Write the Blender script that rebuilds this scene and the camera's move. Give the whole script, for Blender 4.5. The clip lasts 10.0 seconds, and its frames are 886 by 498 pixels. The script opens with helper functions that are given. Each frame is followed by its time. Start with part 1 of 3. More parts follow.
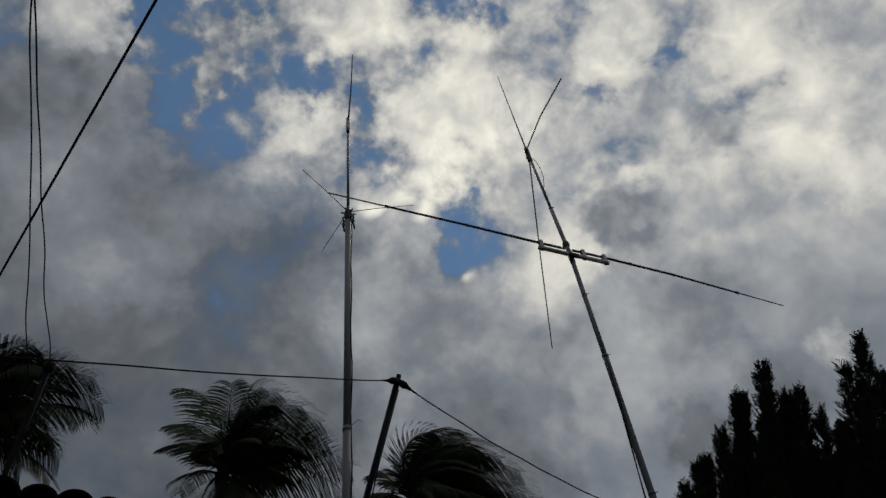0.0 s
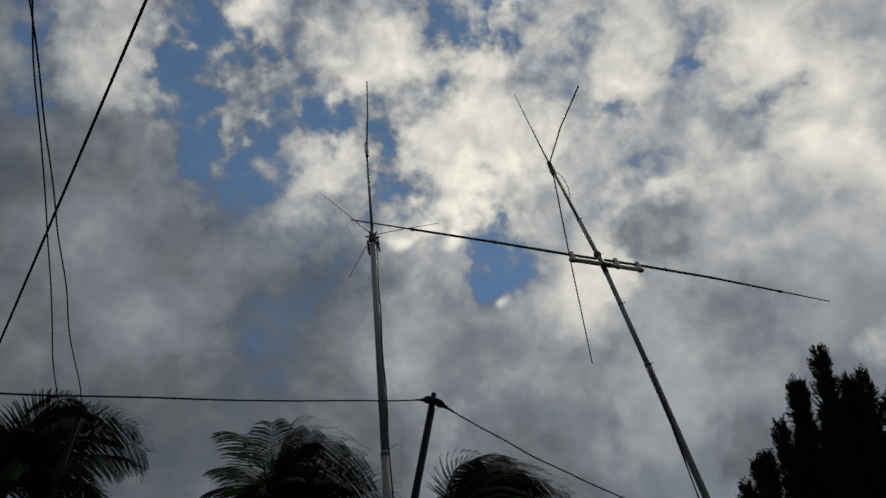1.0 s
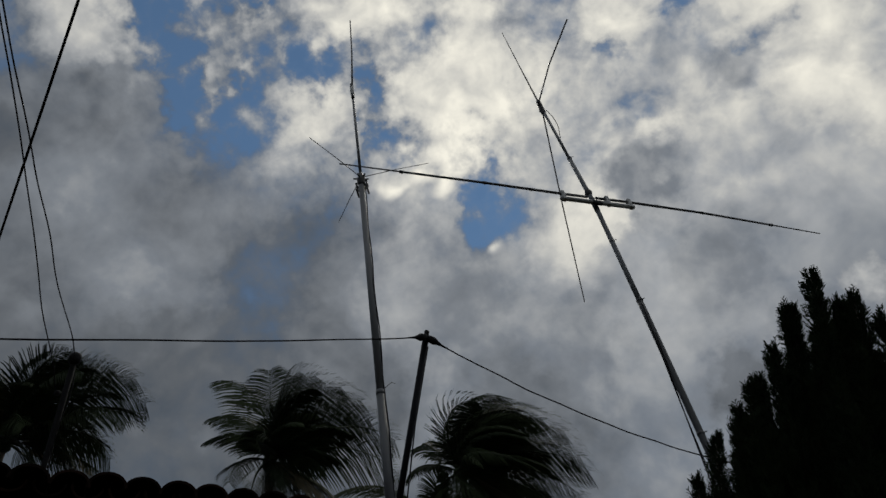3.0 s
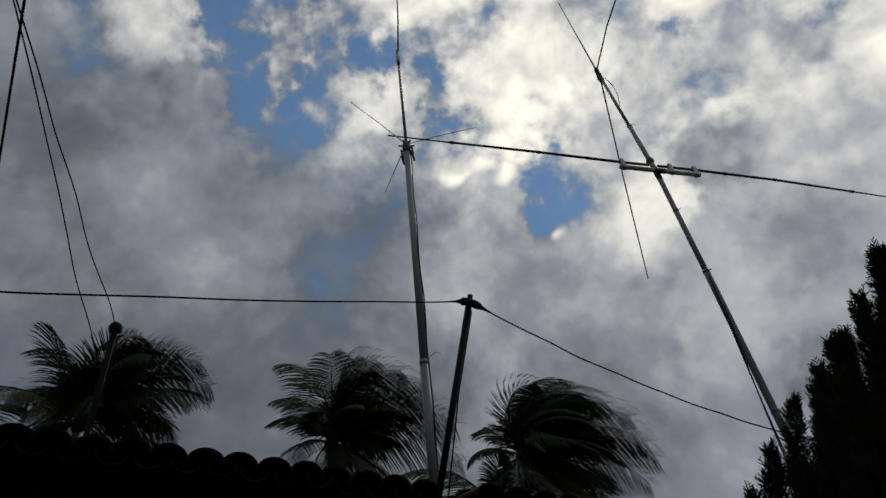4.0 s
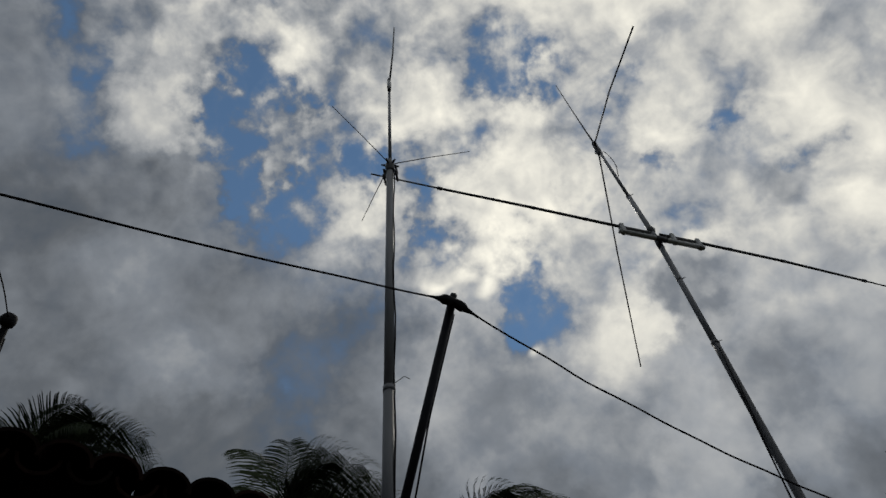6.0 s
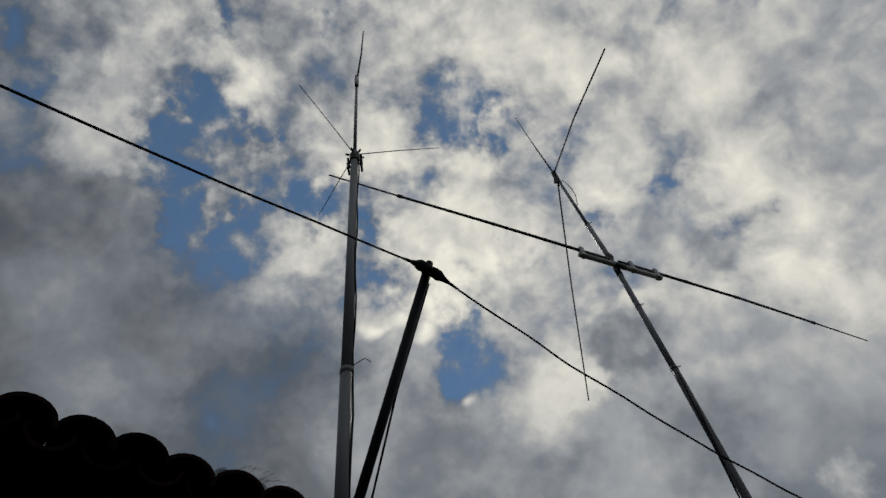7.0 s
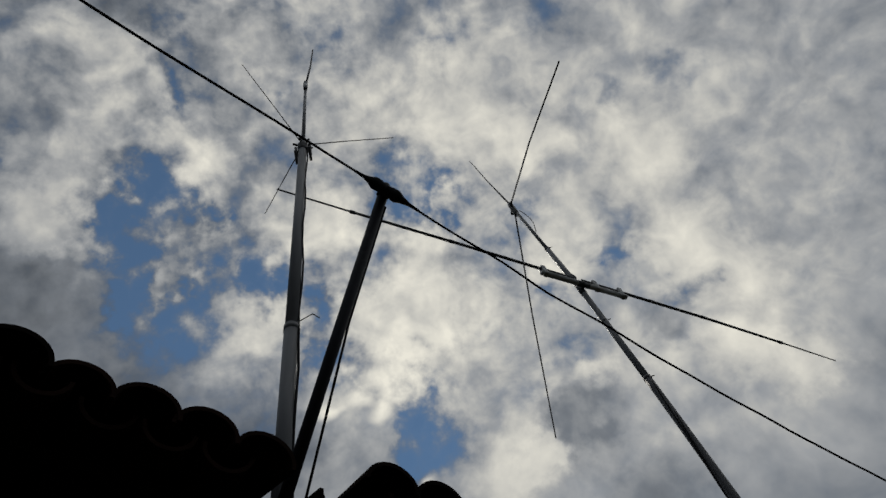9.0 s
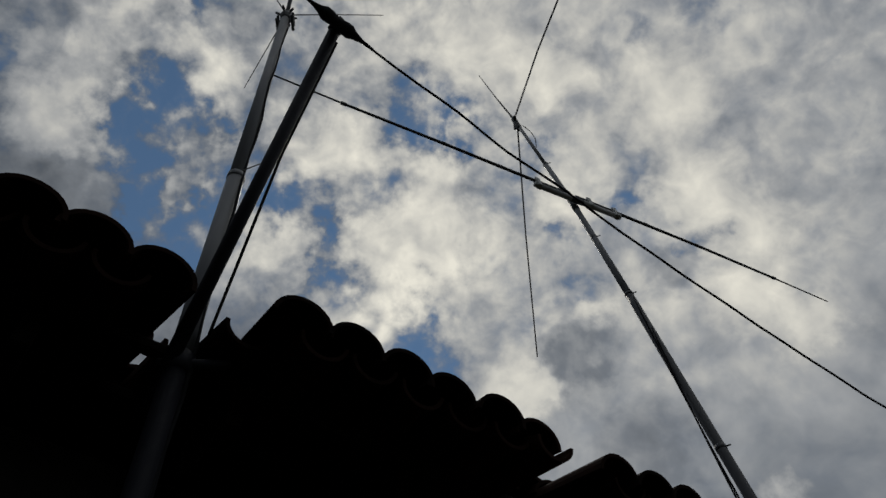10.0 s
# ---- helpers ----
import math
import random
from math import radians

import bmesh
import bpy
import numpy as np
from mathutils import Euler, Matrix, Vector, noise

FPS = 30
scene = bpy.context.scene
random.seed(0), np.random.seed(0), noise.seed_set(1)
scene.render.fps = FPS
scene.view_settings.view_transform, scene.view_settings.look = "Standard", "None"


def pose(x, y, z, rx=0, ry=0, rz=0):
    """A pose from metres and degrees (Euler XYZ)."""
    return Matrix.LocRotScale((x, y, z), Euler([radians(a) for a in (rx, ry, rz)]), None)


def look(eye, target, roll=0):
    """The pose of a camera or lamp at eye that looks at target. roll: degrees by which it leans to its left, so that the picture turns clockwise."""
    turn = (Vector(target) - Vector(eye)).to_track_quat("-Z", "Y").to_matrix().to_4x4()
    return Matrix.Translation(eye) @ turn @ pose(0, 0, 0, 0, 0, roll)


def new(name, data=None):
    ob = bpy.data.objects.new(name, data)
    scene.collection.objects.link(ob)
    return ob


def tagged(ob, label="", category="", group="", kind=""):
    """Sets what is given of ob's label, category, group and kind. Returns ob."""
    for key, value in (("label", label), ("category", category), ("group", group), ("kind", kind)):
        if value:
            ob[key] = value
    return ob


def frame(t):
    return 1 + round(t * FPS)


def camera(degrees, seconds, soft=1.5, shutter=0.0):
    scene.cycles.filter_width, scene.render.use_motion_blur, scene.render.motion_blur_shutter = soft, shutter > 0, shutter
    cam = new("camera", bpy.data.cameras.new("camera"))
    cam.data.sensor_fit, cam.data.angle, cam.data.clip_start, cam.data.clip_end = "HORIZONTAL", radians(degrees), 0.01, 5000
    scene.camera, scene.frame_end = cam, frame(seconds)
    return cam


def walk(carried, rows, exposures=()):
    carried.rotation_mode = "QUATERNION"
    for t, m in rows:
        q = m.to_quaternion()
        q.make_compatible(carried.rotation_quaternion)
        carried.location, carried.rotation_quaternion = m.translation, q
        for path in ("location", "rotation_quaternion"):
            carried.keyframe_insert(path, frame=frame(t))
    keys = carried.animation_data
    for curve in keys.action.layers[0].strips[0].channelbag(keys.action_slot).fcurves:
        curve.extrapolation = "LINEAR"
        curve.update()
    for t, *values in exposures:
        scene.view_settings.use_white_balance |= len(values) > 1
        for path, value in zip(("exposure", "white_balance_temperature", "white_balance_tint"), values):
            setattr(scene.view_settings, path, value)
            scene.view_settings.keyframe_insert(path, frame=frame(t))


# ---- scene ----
cam = camera(63.81, 10.0)
PATH = [
    (0, look((0.132, -0.003, 1.393), (0.204, 1.299, 2.909), -9.6)),
    (0.5, look((0.122, 0.132, 1.398), (0.154, 1.394, 2.949), -11.2)),
    (1, look((0.151, 0.188, 1.43), (0.151, 1.419, 3.006), -11.5)),
    (1.5, look((0.171, 0.18, 1.424), (0.169, 1.467, 2.955), -12.7)),
    (2, look((0.142, 0.182, 1.386), (0.193, 1.503, 2.886), -13.9)),
    (2.5, look((0.146, 0.236, 1.411), (0.191, 1.584, 2.888), -13.7)),
    (3.8, look((0.175, 0.494, 1.475), (0.014, 1.823, 2.961), -9.0)),
    (4, look((0.225, 0.657, 1.526), (0.037, 1.992, 3.004), -8.0)),
    (4.5, look((0.247, 1.012, 1.615), (-0.012, 2.415, 3.016), -7.6)),
    (5, look((0.109, 1.348, 1.697), (0.005, 2.739, 3.131), -9.2)),
    (5.5, look((0.057, 1.565, 1.771), (-0.023, 2.868, 3.287), -6.8)),
    (6, look((0.003, 1.764, 1.809), (-0.067, 2.876, 3.47), -7.1)),
    (6.2, look((-0.081, 1.817, 1.816), (-0.106, 2.9, 3.498), -8.4)),
    (7.3, look((-0.231, 2.452, 1.941), (-0.112, 3.435, 3.678), -11.8)),
    (7.5, look((-0.158, 2.581, 1.976), (-0.045, 3.519, 3.739), -12.2)),
    (8, look((-0.145, 2.881, 2.022), (0.032, 3.689, 3.842), -17.3)),
    (8.5, look((-0.26, 3.016, 2.042), (0.017, 3.803, 3.862), -23.3)),
    (9, look((-0.297, 3.036, 1.963), (-0.037, 3.883, 3.756), -22.4)),
    (9.5, look((-0.224, 3.234, 2.012), (0.058, 4.153, 3.766), -20.3)),
    (10, look((-0.066, 3.404, 1.978), (0.152, 4.424, 3.685), -13.4)),
]
walk(cam, PATH, [(0.0, 0.10), (2.5, 0.09), (4.0, 0.42), (4.5, 0.51), (5.0, 0.51), (6.0, 0.22), (7.5, 0.03), (8.0, 0.03), (10.0, -0.05)])

# ---- light ----
world = bpy.data.worlds.new("sky")
scene.world = world
world.use_nodes = True
SUN_AZ, SUN_EL = 8.0, 57.0


def direction(az, el):
    a, e = radians(az), radians(el)
    return Vector((math.sin(a) * math.cos(e), math.cos(a) * math.cos(e), math.sin(e)))


# cloud gaps, sunlit cloud and heavy cloud: azimuth, elevation, radius in degrees
GAPS = [(-40.7, 64.3, 0.9), (-34.8, 63.0, 1.4), (-37.8, 61.2, 1.0), (-33.7, 60.4, 1.2), (-25.1, 62.0, 1.2), (-27.9, 58.1, 1.9), (-33.1, 58.3, 0.8),
        (-26.7, 67.0, 0.7), (-55.6, 58.3, 1.4), (-14.3, 63.4, 1.0), (-14.5, 61.7, 0.9), (-5.8, 61.4, 1.1), (-7.9, 57.0, 1.2), (-3.0, 56.4, 1.3),
        (6.0, 54.0, 1.5), (6.9, 52.3, 2.1), (6.8, 50.0, 1.8), (3.6, 49.0, 1.1), (19.8, 67.2, 1.1), (40.1, 56.5, 0.9), (43.1, 50.3, 0.8),
        (28.5, 56.6, 0.8), (-74.6, 65.2, 1.1), (-66.6, 62.9, 1.4), (-59.6, 61.5, 1.1), (-40.7, 67.5, 1.3), (-41.9, 65.1, 1.2), (-31.1, 67.4, 1.1),
        (9.1, 68.9, 1.2), (21.9, 66.8, 1.3), (-45.1, 74.2, 0.8)]
SUNLIT = [(-49.5, 61.0, 1.8), (-45.0, 61.2, 1.3), (-31.0, 62.9, 1.5), (-28.0, 61.6, 0.9), (-10.6, 68.5, 2.0), (-3.9, 67.3, 1.9), (-15.5, 59.4, 1.6),
          (-10.8, 59.2, 1.1), (1.6, 59.7, 2.7), (5.6, 57.5, 2.2), (8.0, 60.9, 2.2), (10.8, 57.5, 1.6), (14.1, 60.0, 1.8), (27.8, 49.6, 0.9),
          (30.7, 58.6, 1.7), (49.1, 48.9, 2.2), (43.1, 44.1, 1.7), (46.0, 40.6, 1.4), (14.7, 45.7, 2.0), (18.7, 45.6, 1.1), (47.8, 53.9, 2.1),
          (36.1, 32.3, 0.9), (-68.0, 72.8, 2.1), (-56.2, 73.5, 1.7), (-53.6, 68.1, 1.6), (-51.3, 64.2, 1.5), (-31.5, 71.1, 1.5), (-38.1, 79.5, 2.0),
          (7.8, 75.5, 2.0), (36.6, 72.9, 2.9), (43.4, 67.6, 1.9), (52.7, 60.4, 2.3), (15.9, 64.7, 1.8)]
HEAVY = [(-13.5, 37.5, 3.6), (3.0, 34.5, 3.4), (-27.0, 41.0, 4.2), (-17.5, 39.5, 4.0), (22.2, 29.4, 1.6), (-54.3, 51.5, 3.4), (-44.7, 57.1, 3.7), (-47.6, 45.3, 6.0), (-29.8, 51.5, 5.1), (-19.8, 48.1, 4.2), (-33.5, 38.7, 3.2),
         (26.4, 39.2, 3.2), (1.9, 43.3, 4.2), (12.1, 38.3, 3.0), (25.4, 47.3, 2.3), (38.9, 49.2, 1.8), (29.5, 30.1, 2.8),
         (-10.3, 50.1, 4.2), (21.7, 46.2, 2.3), (22.2, 30.3, 2.3), (4.9, 32.4, 5.1), (-17.5, 43.8, 5.1), (-12.0, 36.0, 7.0), (-22.0, 33.0, 6.0), (-38.0, 36.0, 6.0)]
# thin blue-grey veils: the air shows faintly through
VEIL = [(3.1, 64.0, 1.7), (31.1, 63.7, 1.0), (27.9, 51.5, 1.3), (-27.1, 55.6, 2.5), (-22.3, 44.7, 3.0), (-19.9, 47.6, 2.6), (-39.2, 63.8, 3.1),
        (-22.2, 64.1, 2.1), (-9.5, 60.9, 2.6), (28.0, 60.5, 1.9), (-13.1, 51.5, 2.7), (-76.0, 67.8, 0.9), (-61.0, 77.3, 1.0), (-53.4, 76.2, 1.1),
        (-16.2, 77.0, 0.6), (15.8, 69.6, 1.8), (15.7, 72.0, 1.0), (66.1, 61.5, 1.0), (58.8, 63.8, 0.8), (52.4, 78.2, 2.1), (42.9, 58.6, 1.1),
        (39.9, 55.3, 1.2), (31.8, 62.9, 0.9), (-31.2, 57.7, 2.0), (-8.9, 65.1, 1.8), (66.7, 72.8, 1.7), (2.2, 81.0, 1.3)]
# small bright cloudlets drifting before the largest gap
CLOUDLETS = [(-2.5, 54.6, 0.9), (2.1, 54.2, 1.1), (0.3, 52.8, 0.8), (6.3, 47.5, 0.6), (-5.4, 53.5, 0.5)]


class Nodes:
    """Short hand for wiring shader nodes."""

    def __init__(self, tree):
        self.tree = tree
        tree.nodes.clear()

    def add(self, kind):
        return self.tree.nodes.new(kind)

    def put(self, socket, value):
        if isinstance(value, bpy.types.NodeSocket):
            self.tree.links.new(value, socket)
        else:
            socket.default_value = value

    def math(self, op, a, b=0.0, c=0.0, clamp=False):
        node = self.add("ShaderNodeMath")
        node.operation, node.use_clamp = op, clamp
        for socket, value in zip(node.inputs, (a, b, c)):
            self.put(socket, value)
        return node.outputs[0]

    def vec(self, op, a, b=None, scale=None):
        node = self.add("ShaderNodeVectorMath")
        node.operation = op
        self.put(node.inputs[0], a)
        if b is not None:
            self.put(node.inputs[1], b)
        if scale is not None:
            self.put(node.inputs["Scale"], scale)
        return node.outputs["Value"] if op in ("DOT_PRODUCT", "DISTANCE") else node.outputs["Vector"]

    def noise(self, vector, scale, detail=6.0, rough=0.55, distortion=0.0):
        node = self.add("ShaderNodeTexNoise")
        for key, value in (("Vector", vector), ("Scale", scale), ("Detail", detail), ("Roughness", rough), ("Distortion", distortion)):
            self.put(node.inputs[key], value)
        return node

    def mix(self, fac, a, b):
        node = self.add("ShaderNodeMix")
        node.data_type = "RGBA"
        self.put(node.inputs[0], fac)
        self.put(node.inputs[6], a)
        self.put(node.inputs[7], b)
        return node.outputs[2]

    def span(self, value, lo, hi, to_lo=0.0, to_hi=1.0, smooth=True):
        node = self.add("ShaderNodeMapRange")
        node.interpolation_type = "SMOOTHSTEP" if smooth else "LINEAR"
        for socket, v in zip(node.inputs, (value, lo, hi, to_lo, to_hi)):
            self.put(socket, v)
        return node.outputs[0]

    def bump(self, height, strength, distance):
        node = self.add("ShaderNodeBump")
        for key, value in (("Height", height), ("Strength", strength), ("Distance", distance)):
            self.put(node.inputs[key], value)
        return node.outputs["Normal"]


def build_sky():
    n = Nodes(world.node_tree)
    way = n.vec("NORMALIZE", n.add("ShaderNodeTexCoord").outputs["Generated"])
    # ragged cloud edges: the direction is pushed about by two sizes of noise
    coarse = n.vec("SUBTRACT", n.noise(way, 11.0, 2.0, 0.45).outputs["Color"], (0.5, 0.5, 0.5))
    fine = n.vec("SUBTRACT", n.noise(way, 34.0, 4.0, 0.55).outputs["Color"], (0.5, 0.5, 0.5))
    soft = n.vec("NORMALIZE", n.vec("ADD", way, n.vec("SCALE", coarse, scale=0.095)))
    bent = n.vec("NORMALIZE", n.vec("ADD", soft, n.vec("SCALE", fine, scale=0.075)))

    def field(spots, reach, where=bent, most=1.1):
        total = None
        for az, el, r in spots:
            d = n.vec("DISTANCE", where, tuple(direction(az, el)))
            f = n.span(d, radians(r * reach), 0.0)
            total = f if total is None else n.math("ADD", total, f)
        return n.math("MINIMUM", total, most)

    gaps, lit, heavy, veil = field(GAPS, 2.35), field(SUNLIT, 2.3), field(HEAVY, 1.8), field(VEIL, 2.2)
    puffs = field(CLOUDLETS, 1.9, soft)
    axis = direction(SUN_AZ, SUN_EL)
    body = n.noise(way, 8.0, 4.0, 0.5, 0.3).outputs["Fac"]
    curd = n.noise(soft, 13.0, 4.0, 0.5).outputs["Fac"]
    shaded = n.noise(n.vec("ADD", soft, tuple(axis * 0.03)), 13.0, 4.0, 0.5).outputs["Fac"]
    lumps = n.noise(way, 30.0, 4.0, 0.5).outputs["Fac"]
    wisps = n.noise(way, 46.0, 5.0, 0.55, 0.2).outputs["Fac"]
    high = n.span(n.vec("DOT_PRODUCT", way, (0.25, 0, 1)), 0.68, 0.90)
    swing = lambda value, much: n.math("MULTIPLY", n.math("SUBTRACT", value, 0.5), much)
    # one thickness for each way: piled up in the sunlit heads, torn open in the gaps, curdled in between
    east = n.vec("DOT_PRODUCT", way, (0.75, 0.0, 0.35))
    curdled = n.math("MULTIPLY", n.math("ADD", n.math("MULTIPLY", high, 0.74), 0.26), n.span(east, 0.20, 0.65, 1.0, 0.42))
    curdled = n.math("MULTIPLY", curdled, n.math("ADD", n.math("MULTIPLY", lit, -0.38), n.math("ADD", n.math("MULTIPLY", gaps, 1.4), n.math("ADD", n.math("MULTIPLY", veil, 0.45), 1.0))))
    grain = n.math("ADD", swing(curd, 1.05), n.math("ADD", swing(lumps, 0.95), swing(wisps, 0.65)))
    thick = n.math("ADD", n.math("MULTIPLY", grain, curdled), n.math("ADD", n.math("MULTIPLY", lit, 0.40), n.math("MULTIPLY", puffs, 0.62)))
    thick = n.math("SUBTRACT", n.math("ADD", thick, 0.5), n.math("ADD", n.math("MULTIPLY", gaps, 0.40), n.math("MULTIPLY", veil, 0.24)))
    thick = n.math("ADD", thick, n.math("MULTIPLY", heavy, 0.10))
    # thin cloud is hazed with blue, torn cloud lets the air through
    open_sky = n.math("ADD", n.math("MULTIPLY", n.span(thick, 0.44, -0.16), 0.60), n.math("MULTIPLY", n.span(thick, 0.66, 0.02), 0.28))
    # brightness of the cloud
    near_sun = n.span(n.vec("DOT_PRODUCT", way, tuple(axis)), math.cos(radians(38)), 1.0, smooth=False)
    b = n.math("ADD", n.math("MULTIPLY", n.math("SUBTRACT", thick, 0.5), 0.70), n.math("MULTIPLY", heavy, -0.31))
    b = n.math("ADD", b, n.math("MULTIPLY", puffs, 0.10))
    b = n.math("ADD", b, n.span(n.vec("DOT_PRODUCT", way, (0, 0, 1)), 0.42, 0.74, -0.21, 0.0))
    b = n.math("ADD", b, n.math("MULTIPLY", near_sun, 0.20))
    b = n.math("ADD", b, n.math("MULTIPLY", east, 0.33))
    b = n.math("ADD", b, swing(body, 0.56))
    # the side of each lump towards the sun is brighter
    b = n.math("ADD", b, n.math("MULTIPLY", n.math("SUBTRACT", curd, shaded), n.math("ADD", n.math("MULTIPLY", high, 0.45), 0.2)))
    b = n.math("ADD", n.math("MULTIPLY", n.math("ADD", b, 0.235), 0.8), 0.12)
    ramp = n.add("ShaderNodeValToRGB")
    n.put(ramp.inputs[0], b)
    stops = ((0.0, (0.070, 0.082, 0.098)), (0.12, (0.099, 0.109, 0.122)), (0.32, (0.180, 0.196, 0.217)), (0.52, (0.345, 0.354, 0.360)),
             (0.72, (0.58, 0.57, 0.525)), (0.94, (0.83, 0.80, 0.70)))
    for place, colour in stops[1:-1]:
        ramp.color_ramp.elements.new(place)
    for element, (place, colour) in zip(ramp.color_ramp.elements, stops):
        element.position, element.color = place, (*colour, 1)
    air = n.add("ShaderNodeTexSky")
    air.sky_type, air.sun_disc = "NISHITA", False
    air.sun_elevation, air.sun_rotation = radians(SUN_EL), radians(SUN_AZ)
    air.air_density, air.dust_density = 1.0, 0.0
    # clear tropical air seen against bright cloud
    blue = n.vec("MULTIPLY", air.outputs[0], (0.058, 0.069, 0.069))
    colour = n.mix(open_sky, ramp.outputs[0], blue)
    out = n.add("ShaderNodeBackground")
    n.put(out.inputs["Color"], colour)
    out.inputs["Strength"].default_value = 1.0
    n.put(n.add("ShaderNodeOutputWorld").inputs["Surface"], out.outputs[0])


build_sky()
sun = new("sun", bpy.data.lights.new("sun", "SUN"))
sun.data.energy, sun.data.angle, sun.data.color = 0.7, radians(14), (1.0, 0.95, 0.86)
sun.matrix_world = look(direction(SUN_AZ, SUN_EL) * 50, (0, 0, 0))


# ---- materials ----
def material(name, dark, light, rough=0.6, metal=0.0, scale=8.0, fine=60.0, bump=0.2, depth=0.004, per_object=0.0, stretch=(1, 1, 1), gloss=0.5):
    m = bpy.data.materials.new(name)
    m.use_nodes = True
    n = Nodes(m.node_tree)
    where = n.vec("MULTIPLY", n.add("ShaderNodeTexCoord").outputs["Object"], stretch)
    big = n.noise(where, scale, 5.0, 0.6).outputs["Fac"]
    small = n.noise(where, fine, 6.0, 0.65).outputs["Fac"]
    f = n.math("ADD", n.math("MULTIPLY", big, 0.6), n.math("MULTIPLY", small, 0.4))
    if per_object:
        f = n.math("ADD", f, n.math("MULTIPLY", n.math("SUBTRACT", n.add("ShaderNodeObjectInfo").outputs["Random"], 0.5), per_object))
    f = n.span(f, 0.3, 0.72)
    shade = n.add("ShaderNodeBsdfPrincipled")
    n.put(shade.inputs["Base Color"], n.mix(f, (*dark, 1), (*light, 1)))
    n.put(shade.inputs["Roughness"], n.span(small, 0.2, 0.8, max(rough - 0.12, 0.05), min(rough + 0.12, 1.0)))
    shade.inputs["Metallic"].default_value = metal
    shade.inputs["Specular IOR Level"].default_value = gloss
    n.put(shade.inputs["Normal"], n.bump(small, bump, depth))
    n.put(n.add("ShaderNodeOutputMaterial").inputs["Surface"], shade.outputs[0])
    return m


ALU = material("weathered_aluminium", (0.17, 0.175, 0.18), (0.26, 0.265, 0.27), 0.5, 0.15, 3, 60, 0.05, stretch=(1, 1, 0.1))
GALV = material("galvanised_steel", (0.12, 0.125, 0.13), (0.20, 0.205, 0.21), 0.5, 0.15, 3, 60, 0.05, stretch=(1, 1, 0.1))
DARK_STEEL = material("dull_dark_steel", (0.06, 0.06, 0.065), (0.13, 0.13, 0.13), 0.55, 0.3, 9, 70, 0.2, stretch=(1, 1, 0.2))
STEEL = material("weathered_steel", (0.055, 0.056, 0.058), (0.095, 0.096, 0.10), 0.5, 0.2, 3, 60, 0.05, stretch=(1, 1, 0.1))
# black for the leaning pole; also stands for shade on the mast foot
BLACK_STEEL = material("black_and_shaded_steel", (0.007, 0.008, 0.012), (0.018, 0.018, 0.023), 0.6, 0.0, 9, 70, 0.2, stretch=(1, 1, 0.2), gloss=0.2)
PVC = material("weathered_pvc", (0.45, 0.45, 0.43), (0.66, 0.66, 0.63), 0.5, 0.0, 10, 80, 0.1)
RUBBER = material("black_cable_sheath", (0.012, 0.012, 0.013), (0.024, 0.024, 0.025), 0.85, 0.0, 4, 20, 0.0, gloss=0.1)
TAPE = material("black_tape", (0.01, 0.01, 0.011), (0.028, 0.028, 0.03), 0.8, 0.0, 30, 140, 0.3, gloss=0.15)
PLASTIC = material("dark_plastic", (0.02, 0.02, 0.021), (0.05, 0.05, 0.05), 0.5, 0.0, 20, 120, 0.1)
RUST = material("rusty_fitting", (0.06, 0.03, 0.02), (0.14, 0.07, 0.045), 0.8, 0.2, 30, 120, 0.3)
# clay taken near black: the backlit shade is put into the tile colour
CLAY = material("backlit_dark_clay", (0.009, 0.007, 0.006), (0.036, 0.018, 0.013), 0.95, 0.0, 9, 60, 0.5, per_object=0.3, gloss=0.05)
# timber and plaster: shade under the eave is put into these near-black colours
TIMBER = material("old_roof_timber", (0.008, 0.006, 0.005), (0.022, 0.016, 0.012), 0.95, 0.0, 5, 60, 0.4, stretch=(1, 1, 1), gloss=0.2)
PLASTER = material("shade_dark_plaster", (0.014, 0.013, 0.012), (0.035, 0.032, 0.03), 0.95, 0.0, 2, 40, 0.4, gloss=0.2)
# unseen ground, darkened to cut the light it bounces under the eave
SOIL = material("low_bounce_soil_and_grass", (0.010, 0.010, 0.007), (0.028, 0.028, 0.018), 0.95, 0.0, 0.6, 18, 0.5, 0.02, gloss=0.1)
BARK = material("ringed_palm_bark", (0.07, 0.06, 0.05), (0.18, 0.15, 0.12), 0.9, 0.0, 4, 40, 0.5, stretch=(1, 1, 4), gloss=0.2)
LEAF = material("palm_leaf", (0.014, 0.022, 0.010), (0.040, 0.056, 0.022), 0.75, 0.0, 3, 40, 0.0, per_object=0.5, gloss=0.12)
DRY = material("dry_palm_leaf", (0.06, 0.05, 0.03), (0.12, 0.10, 0.06), 0.85, 0.0, 3, 40, 0.0, gloss=0.1)
NEEDLE = material("conifer_foliage", (0.010, 0.018, 0.009), (0.028, 0.042, 0.018), 0.85, 0.0, 6, 60, 0.0, gloss=0.06)


# ---- building helpers ----
def part(name, bm, mat, parent=None, label="", smooth=True, kind=""):
    """One mesh object made of a bmesh or of (vertices, faces)."""
    me = bpy.data.meshes.new(name)
    if isinstance(bm, tuple):
        me.from_pydata(bm[0], [], bm[1])
    else:
        bmesh.ops.recalc_face_normals(bm, faces=bm.faces)
        bm.to_mesh(me)
        bm.free()
    me.materials.append(mat)
    if smooth:
        me.polygons.foreach_set("use_smooth", [True] * len(me.polygons))
    me.update()
    ob = new(name, me)
    ob.parent = parent
    if label or kind:
        tagged(ob, label=label, kind=kind)
    return ob


def thing(name, label, category, at=(0, 0, 0), group="", kind=""):
    ob = new(name)
    ob.empty_display_size = 0.1
    ob.location = at
    return tagged(ob, label, category, group, kind)


